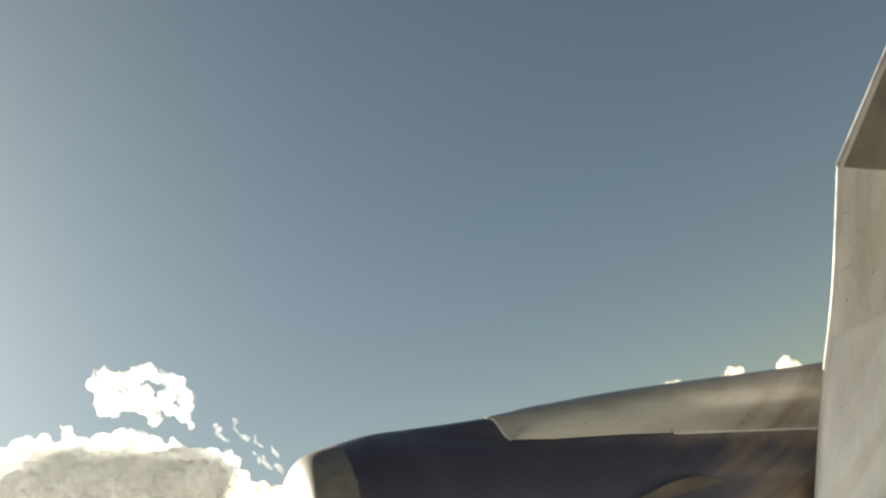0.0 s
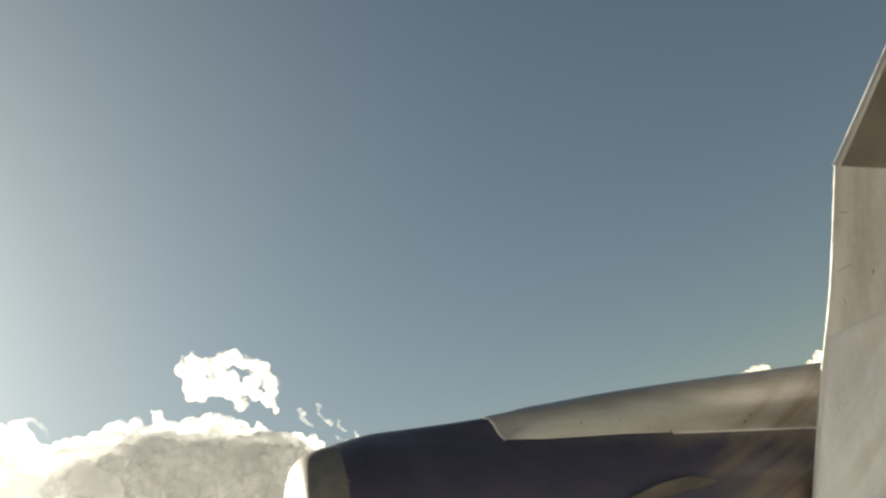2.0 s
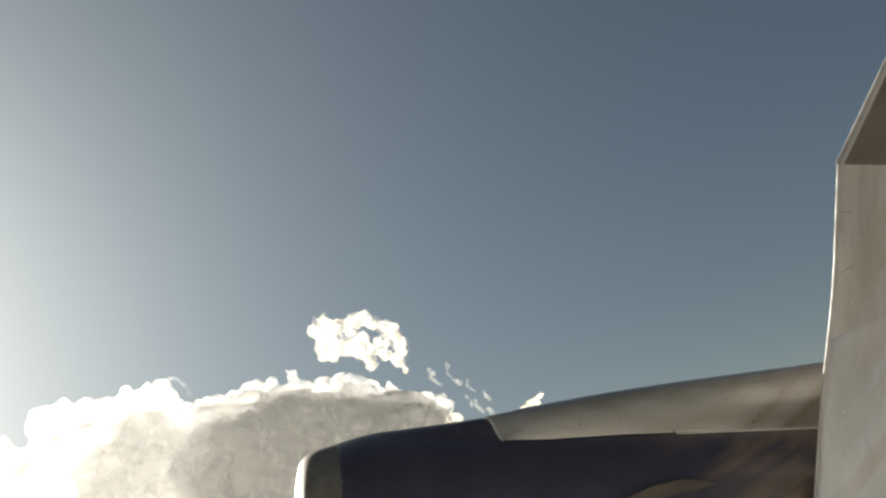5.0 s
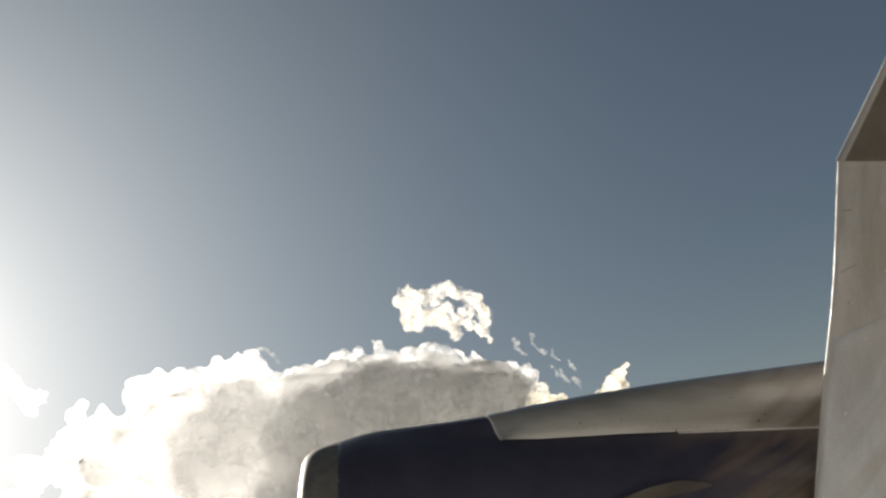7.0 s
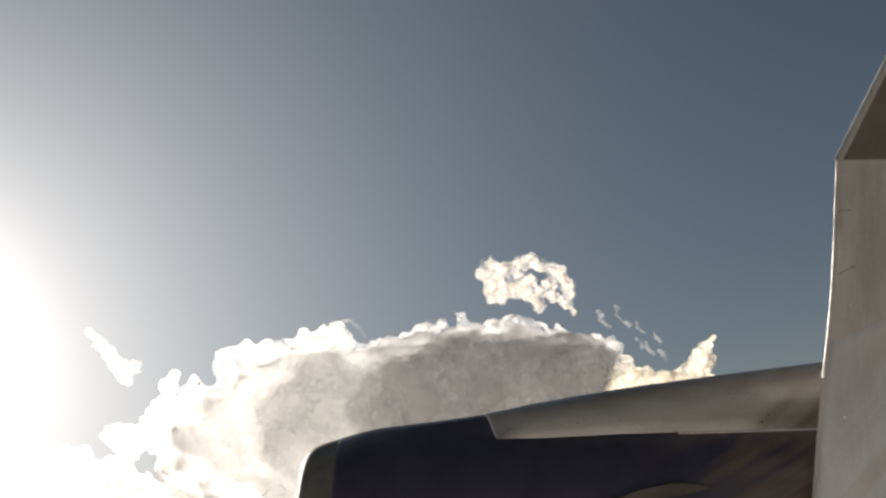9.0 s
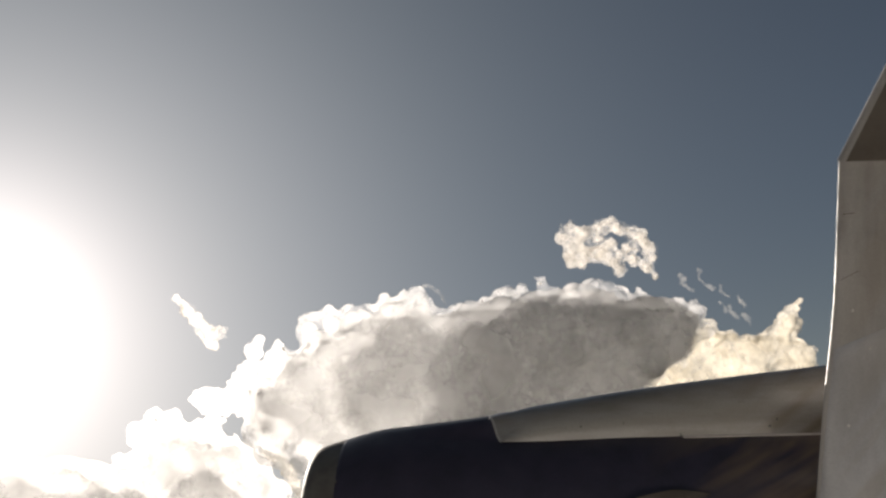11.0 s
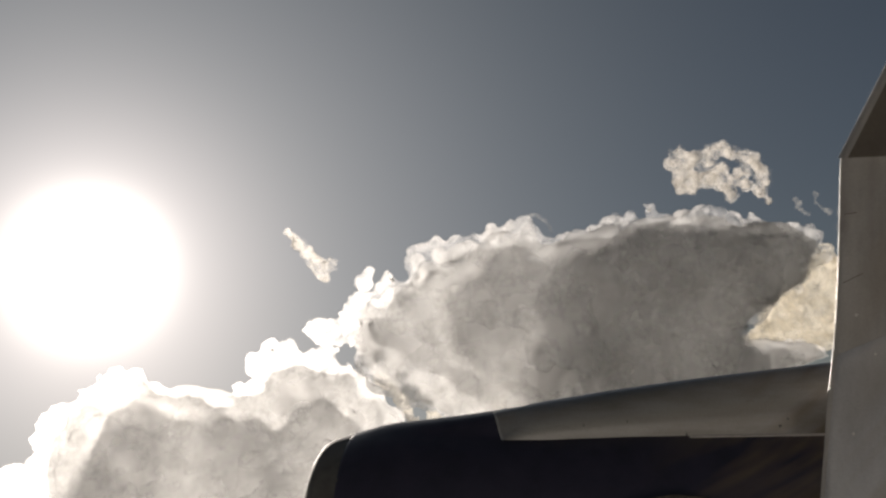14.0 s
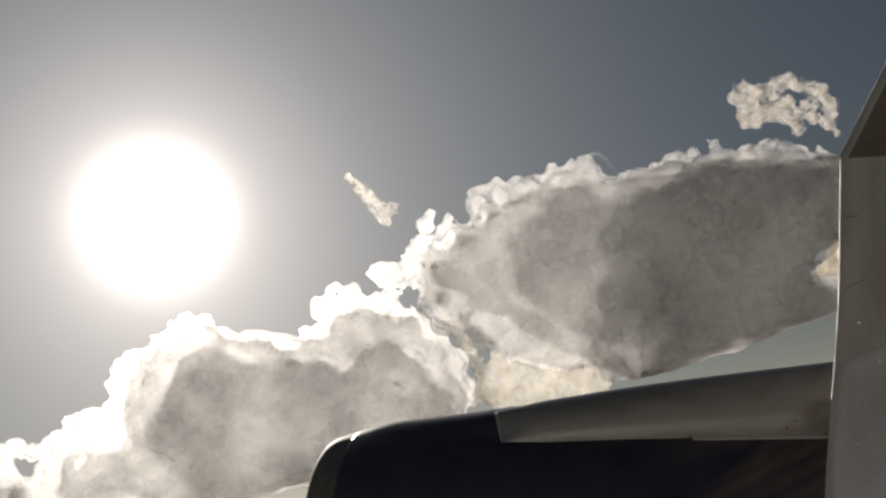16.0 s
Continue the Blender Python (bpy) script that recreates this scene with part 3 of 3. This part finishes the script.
BANK_HEADS = [(38.0, 12.7, 0.3), (38.3, 12.1, 0.28), (38.0, 11.4, 0.3), (37.3, 10.9, 0.3), (36.5, 10.2, 0.26), (35.2, 9.9, 0.3), (14.29, 18.02, 0.34), (14.01, 17.51, 0.43), (15.5, 17.29, 0.5), (14.8, 16.99, 0.4), (10.21, 15.79, 0.34), (11.2, 15.8, 0.37), (12.27, 16.11, 0.4), (16.77, 17.82, 0.43), (17.69, 18.22, 0.43), (18.75, 18.25, 0.47), (19.79, 17.89, 0.43), (20.77, 17.99, 0.47), (21.72, 18.2, 0.56), (22.8, 18.2, 0.56), (23.68, 17.83, 0.53), (24.22, 17.11, 0.43), (22.23, 17.56, 0.62), (26.35, 16.56, 0.28), (27.14, 16.66, 0.37), (27.97, 16.55, 0.37), (28.67, 16.57, 0.37), (29.48, 16.43, 0.37), (30.61, 16.65, 0.49), (31.14, 16.14, 0.36), (32.2, 15.63, 0.33), (33.06, 15.44, 0.39), (33.73, 15.01, 0.33), (24.63, 16.24, 0.37)]
BANK_BODY = [(18.3, 11.5, 1.3), (19.2, 10.0, 1.1), (25.2, 15.8, 0.9), (13.7, 14.9, 0.55), (13.6, 13.4, 0.5), (14.9, 14.3, 0.8), (14.3, 12.1, 0.45), (15.6, 10.4, 0.5), (16.6, 15.4, 1.3), (17.4, 16.9, 0.7), (19.0, 16.9, 0.9), (20.6, 16.8, 0.9), (22.3, 16.6, 1.1), (15.6, 13.0, 1.2), (15.12, 14.73, 1.01), (18.68, 15.2, 1.93), (21.91, 14.41, 2.58), (25.18, 13.73, 2.63), (28.09, 13.27, 2.84), (30.93, 12.64, 2.73), (33.71, 11.97, 2.13), (35.83, 11.68, 1.63), (16.58, 12.73, 1.41), (22.76, 10.62, 3.06), (26.19, 9.56, 3.18), (29.94, 9.94, 2.29), (32.36, 10.39, 1.28), (26.73, 7.66, 2.58), (30.08, 7.84, 1.76), (32.56, 7.34, 1.13), (20.41, 11.9, 2.27), (24.43, 7.43, 2.53), (22.2, 8.88, 2.03)]
BANK_MID = [(25.3, 15.5, 0.9), (27.0, 15.3, 0.9), (19.9, 10.6, 1.2), (18.9, 15.0, 1.5), (20.6, 15.0, 1.7), (18.2, 12.9, 1.3), (20.2, 12.2, 1.9), (20.8, 16.4, 0.8), (22.6, 16.3, 1.0), (21.91, 14.41, 1.63), (25.18, 13.73, 2.28), (28.09, 13.27, 2.9), (30.93, 12.64, 2.78), (33.71, 11.97, 2.17), (35.83, 11.68, 1.66), (22.76, 10.62, 2.46), (26.19, 9.56, 3.15), (29.94, 9.94, 2.34), (26.73, 7.66, 2.64), (30.08, 7.84, 1.8), (20.41, 11.9, 1.33), (24.43, 7.43, 2.37), (22.2, 8.88, 1.64), (28.49, 15.24, 0.73), (30.26, 15.02, 0.73), (32.07, 14.45, 0.78), (33.82, 13.82, 0.99), (35.57, 13.3, 0.89), (36.73, 12.83, 0.83), (37.4, 11.94, 0.79), (32.39, 10.06, 1.26), (32.56, 7.34, 1.13), (34.41, 6.87, 0.88), (35.72, 6.55, 0.76)]
BANK_CORE = [(25.0, 14.4, 1.1), (26.8, 14.8, 0.9), (23.6, 13.2, 1.3), (26.3, 11.7, 2.0), (24.6, 11.4, 1.5), (27.5, 15.0, 0.6), (25.18, 13.73, 1.47), (28.09, 13.27, 2.39), (30.93, 12.64, 2.66), (33.71, 11.97, 2.31), (35.83, 11.68, 1.76), (22.76, 10.62, 1.45), (26.19, 9.56, 2.5), (29.94, 9.94, 2.24), (26.73, 7.66, 2.24), (30.08, 7.84, 1.79), (24.43, 7.43, 1.74), (22.2, 8.88, 0.96), (30.26, 15.02, 0.73), (32.07, 14.45, 0.78), (33.82, 13.82, 0.99), (35.57, 13.3, 0.89), (36.73, 12.83, 0.83), (37.4, 11.94, 0.79), (32.39, 10.06, 1.26), (32.56, 7.34, 1.13), (34.41, 6.87, 0.88), (35.72, 6.55, 0.76)]
HEAP_BODY = [(-3.2, 12.3, 0.9), (-3.4, 10.9, 1.1), (-4.3, 9.3, 1.0), (-3.8, 8.0, 1.2), (-5.8, 8.8, 0.9), (-2.2, 13.4, 1.0), (-0.6, 14.4, 0.7), (7.9, 13.9, 0.75), (5.7, 12.6, 0.7), (10.9, 12.2, 0.9), (12.2, 10.4, 0.9), (-7.2, 8.9, 1.1), (-10.6, 8.5, 0.9), (0.32, 14.49, 0.93), (-0.31, 12.63, 1.96), (1.95, 12.12, 1.6), (4.01, 11.85, 1.17), (5.72, 11.23, 1.45), (8.4, 12.73, 1.41), (9.75, 12.39, 1.02), (10.51, 11.57, 1.14), (8.66, 10.49, 2.03), (11.08, 10.08, 1.27), (6.04, 9.93, 2.09), (2.42, 9.92, 2.88), (-1.04, 10.15, 2.7), (8.66, 7.89, 2.79), (11.25, 8.27, 1.63), (4.28, 7.38, 3.24), (0.79, 7.53, 2.84), (6.97, 5.93, 2.62), (1.1, 13.9, 0.61), (1.91, 13.42, 0.61), (3.13, 12.75, 0.61)]
HEAP_CORE = [(-0.31, 12.63, 1.73), (1.95, 12.12, 1.41), (4.01, 11.85, 1.03), (5.72, 11.23, 1.28), (8.66, 10.49, 1.79), (11.08, 10.08, 1.12), (6.04, 9.93, 1.84), (2.42, 9.92, 2.54), (-1.04, 10.15, 2.38), (8.66, 7.89, 2.46), (11.25, 8.27, 1.44), (4.28, 7.38, 2.86), (0.79, 7.53, 2.5), (6.97, 5.93, 2.31)]
CUMULUS = ((0.0, "edge", 1.1), (8.0, "veil", 1.1))
BANK_THIN = [(13.6, 14.7, 0.9), (14.9, 15.0, 1.3), (14.9, 13.2, 1.5), (16.2, 11.8, 1.4), (15.9, 16.1, 0.9), (17.3, 10.6, 1.2)]
build_cloud("cumulus_cloud", BANK_MASS, 1900, "broad grey cumulus cloud with sunlit white rims", 3, CUMULUS, base_el=6.3, heads=BANK_HEADS, dense=((BANK_THIN, "thin", 1.0), (BANK_BODY, "body", 0.92), (BANK_MID, "mid", 0.9), (BANK_CORE, "core", 0.82)))
HEAP_MASS = [(-4.07, 13.23, 0.69), (-3.12, 13.9, 0.81), (-1.73, 14.5, 0.87), (-0.64, 14.93, 0.88), (0.32, 14.49, 1), (-2.58, 12.83, 1.68), (-0.31, 12.63, 2.11), (1.95, 12.12, 1.72), (4.01, 11.85, 1.26), (5.74, 12.72, 0.84), (5.72, 11.23, 1.56), (7.59, 14.26, 0.85), (8.3, 14.31, 0.79), (8.4, 12.73, 1.52), (9.75, 12.39, 1.1), (10.51, 11.57, 1.22), (8.66, 10.49, 2.18), (11.08, 10.08, 1.37), (6.04, 9.93, 2.25), (2.42, 9.92, 3.1), (-1.04, 10.15, 2.9), (-3.71, 11.05, 1.32), (8.66, 7.89, 3), (11.25, 8.27, 1.76), (4.28, 7.38, 3.48), (0.79, 7.53, 3.05), (6.97, 5.93, 2.82), (1.1, 13.9, 0.65), (1.91, 13.42, 0.65), (3.13, 12.75, 0.66), (10.7, 13.87, 0.8), (11.49, 12.67, 0.92), (12.24, 11.34, 1.04), (12.83, 9.93, 1.16), (12.85, 8.31, 1.22), (-6.5, 11.05, 0.7), (-7.63, 10.2, 0.92), (-5.74, 9.76, 0.99), (-4.64, 9.5, 0.82), (-8.39, 8.94, 1.08), (-6.58, 8.22, 1.67), (-10.7, 9.71, 0.79), (-10.21, 8.58, 1.01), (-9.48, 8.07, 1.07), (-11.19, 8.2, 1.39), (-4.35, 7.96, 1.46)]
HEAP_HEADS = [(-4.63, 13.17, 0.4), (-3.86, 14.05, 0.37), (-3.17, 14.5, 0.4), (-2.24, 14.9, 0.44), (-1.36, 15.31, 0.41), (-0.5, 15.67, 0.44), (0.32, 15.33, 0.41), (0.93, 14.6, 0.38), (4.88, 13.05, 0.36), (5.76, 13.52, 0.39), (6.38, 13.52, 0.33), (7.13, 14.74, 0.36), (7.89, 15.25, 0.43), (8.71, 14.93, 0.43), (9.15, 14.1, 0.37), (10.01, 13.42, 0.37), (10.8, 12.72, 0.37), (4.25, 12.28, 0.42), (5.56, 10.51, 0.24), (-7.13, 11.49, 0.35), (-6.4, 11.62, 0.35), (-5.76, 11.24, 0.32), (-5.14, 10.65, 0.35), (-4.47, 10.41, 0.35), (-7.8, 10.88, 0.37), (-10.61, 10.31, 0.37), (-10.08, 9.4, 0.34), (-8.5, 9.97, 0.37), (-4.67, 11.64, 0.26)]
build_cloud("cumulus_cloud", HEAP_MASS, 2150, "heaped grey cumulus cloud with glaring white rims", 5, CUMULUS, 3.8, 75, 6.0, HEAP_HEADS, ((HEAP_BODY, "body", 1.03), (HEAP_CORE, "mid", 0.8)))
SMALL = [(-10.12, 10.91, 0.45), (-9.23, 10.57, 0.4), (-10.81, 10.78, 0.51), (-8.63, 10, 0.29)]
build_cloud("cumulus_cloud", SMALL, 2500, "small pale cumulus cloud in the haze", 7, ((0.0, "edge", 1.0), (5.0, "veil", 0.8)), 4.0, 40, young=(7, 4))
CREAM = [(33.7, 8.35, 0.55), (33.0, 8.4, 0.35), (38.2, 11.0, 0.6), (35.52, 9.7, 0.75), (36.59, 10.28, 0.87), (37.75, 10.18, 1.01), (38.67, 10.13, 0.74), (39, 9.01, 1.3), (40.47, 9.22, 0.88), (41.6, 9.39, 0.7), (42.33, 10.05, 0.53), (37.48, 8.7, 1.49), (40.16, 7.74, 1.32), (42.06, 7.97, 0.87), (34.89, 8.66, 0.9), (36.28, 8.02, 1.19)]
CREAM_HEADS = [(35.65, 10.29, 0.42), (36.65, 10.99, 0.42), (37.72, 11.05, 0.42), (38.53, 10.94, 0.39), (39.15, 10.52, 0.36), (39.67, 9.89, 0.38), (40.52, 9.95, 0.35), (41.35, 9.89, 0.38), (42.2, 10.32, 0.35), (42.83, 10.79, 0.29), (43.24, 11.04, 0.2), (36.65, 9.78, 0.54), (38.46, 9.61, 0.53), (35.77, 9.14, 0.42)]
build_cloud("cumulus_cloud", CREAM, 2700, "sunlit cumulus cloud behind the grey one, warm light put into its tint", 9, ((0.0, "warm_lit_edge", 1.2), (6.0, "warm_lit_body", 1.0)), 4.0, 60, heads=CREAM_HEADS)
GAP = [(15.77, 8.39, 0.83), (17.41, 8.45, 0.64), (19.19, 8.46, 0.7), (18.08, 7.52, 1.04), (16.01, 7.05, 1.04), (14.61, 7.77, 0.61), (20.74, 7.8, 0.49), (19.01, 6.39, 1.1), (14.51, 9.39, 0.4), (14.09, 10.92, 0.34), (13.46, 12.13, 0.37), (14.39, 10.07, 0.34), (20.53, 6.66, 0.85), (14.74, 8.75, 0.4), (13.79, 11.58, 0.31), (14.33, 10.63, 0.31), (15.76, 9.41, 0.43), (16.57, 8.38, 0.49)]
# the outer veil of these heads has warm sunlight tinted in as well
build_cloud("cumulus_cloud", GAP, 2050, "small bright cumulus heads in a gap", 11, ((0.0, "warm_lit_edge", 1.1), (4.0, "veil", 0.9)), 2.4, 34, young=(7, 4))
PUFF = [(33.17, 18.79, 0.45), (32.66, 18.4, 0.33), (33.12, 17.9, 0.48), (32.79, 17.38, 0.39), (33.2, 16.91, 0.33), (33.82, 17.26, 0.39), (33.93, 18.37, 0.36), (34.76, 18.38, 0.36), (35.43, 18.35, 0.33), (35.91, 17.87, 0.33), (36.38, 17.43, 0.36), (36.85, 17.08, 0.36), (37.02, 16.41, 0.33), (36.96, 15.79, 0.27), (36.48, 15.47, 0.3), (36.76, 14.91, 0.18), (34.53, 16.99, 0.42), (35.12, 16.44, 0.45), (35.04, 15.83, 0.33), (35.98, 16.11, 0.3), (35.28, 17.41, 0.21), (34.26, 17.8, 0.18), (36.36, 16.6, 0.18), (35.92, 16.84, 0.27), (34.94, 17.22, 0.27), (34.55, 17.85, 0.24)]
build_cloud("cloud_puff", PUFF, 1500, "torn white cloud puff floating above the bank", 13, ((-1.5, "wisp", 1.0), (1.0, "wisp_body", 1.0), (4.0, "wisp_body", 1.0)), 1.5, 26, young=(7, 4))
SCRAPS = [(39.86, 12.85, 0.15), (39.67, 12.14, 0.14), (40.58, 12.06, 0.14), (39.13, 13.78, 0.25), (39.94, 11.65, 0.15), (40.61, 11.01, 0.15), (38.21, 13.96, 0.21)]
for n, (az, el, half) in enumerate(SCRAPS):
    bend = (0.9, -0.7, 0.5, 1.1)[n % 4]
    shred = [(az + half * (bend * (0.25 * k - 1) ** 2 - 0.15 * k), el + half * (0.55 * k - 2.2), half * (0.42 + 0.16 * math.sin(0.38 * k + n))) for k in range(9)]
    build_cloud("cloud_scrap", shred, 2300, "thin torn scrap of white cloud", 15 + n, ((-0.5, "scrap", 1.6),), 1.1, 14, young=(6, 3))
SLIVER = [(10.31, 21.2, 0.15), (10.51, 20.94, 0.18), (10.72, 20.61, 0.22), (10.94, 20.27, 0.25), (11.19, 19.83, 0.28), (11.42, 19.46, 0.31), (11.68, 19.15, 0.34), (11.94, 18.89, 0.34), (11.66, 18.58, 0.28), (11.88, 18.27, 0.18), (12.36, 18.82, 0.19)]
build_cloud("cloud_scrap", SLIVER, 1600, "slanting sliver of torn white cloud", 17, ((-1.0, "wisp", 1.5), (0.8, "wisp_body", 1.5)), 1.1, 24, young=(6, 3))
CURL = [(24.16, 18.46, 0.06), (24.25, 18.44, 0.06), (24.35, 18.42, 0.07), (24.44, 18.4, 0.08), (24.53, 18.33, 0.08), (24.61, 18.25, 0.08), (24.7, 18.18, 0.09), (24.78, 18.08, 0.09), (24.85, 17.98, 0.09), (24.93, 17.88, 0.09), (24.97, 17.75, 0.08), (25.02, 17.63, 0.08), (25.06, 17.51, 0.08), (25.06, 17.39, 0.07), (25.06, 17.27, 0.06), (25.06, 17.15, 0.06)]
build_cloud("cloud_scrap", CURL, 1800, "thin curling wisp of white cloud", 31, ((-0.8, "scrap", 0.5),), 1.0, 8, young=(3,))
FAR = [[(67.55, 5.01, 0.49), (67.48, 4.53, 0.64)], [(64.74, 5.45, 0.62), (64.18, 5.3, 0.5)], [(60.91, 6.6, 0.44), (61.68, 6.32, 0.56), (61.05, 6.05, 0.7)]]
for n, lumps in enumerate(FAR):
    build_cloud("cumulus_cloud", lumps, 2600, "small far cumulus head, warm light put into its tint", 19 + n, ((0.0, "warm_lit_edge", 1.0), (4.0, "warm_lit_body", 0.8)), 2.6, 30, young=(7, 4))
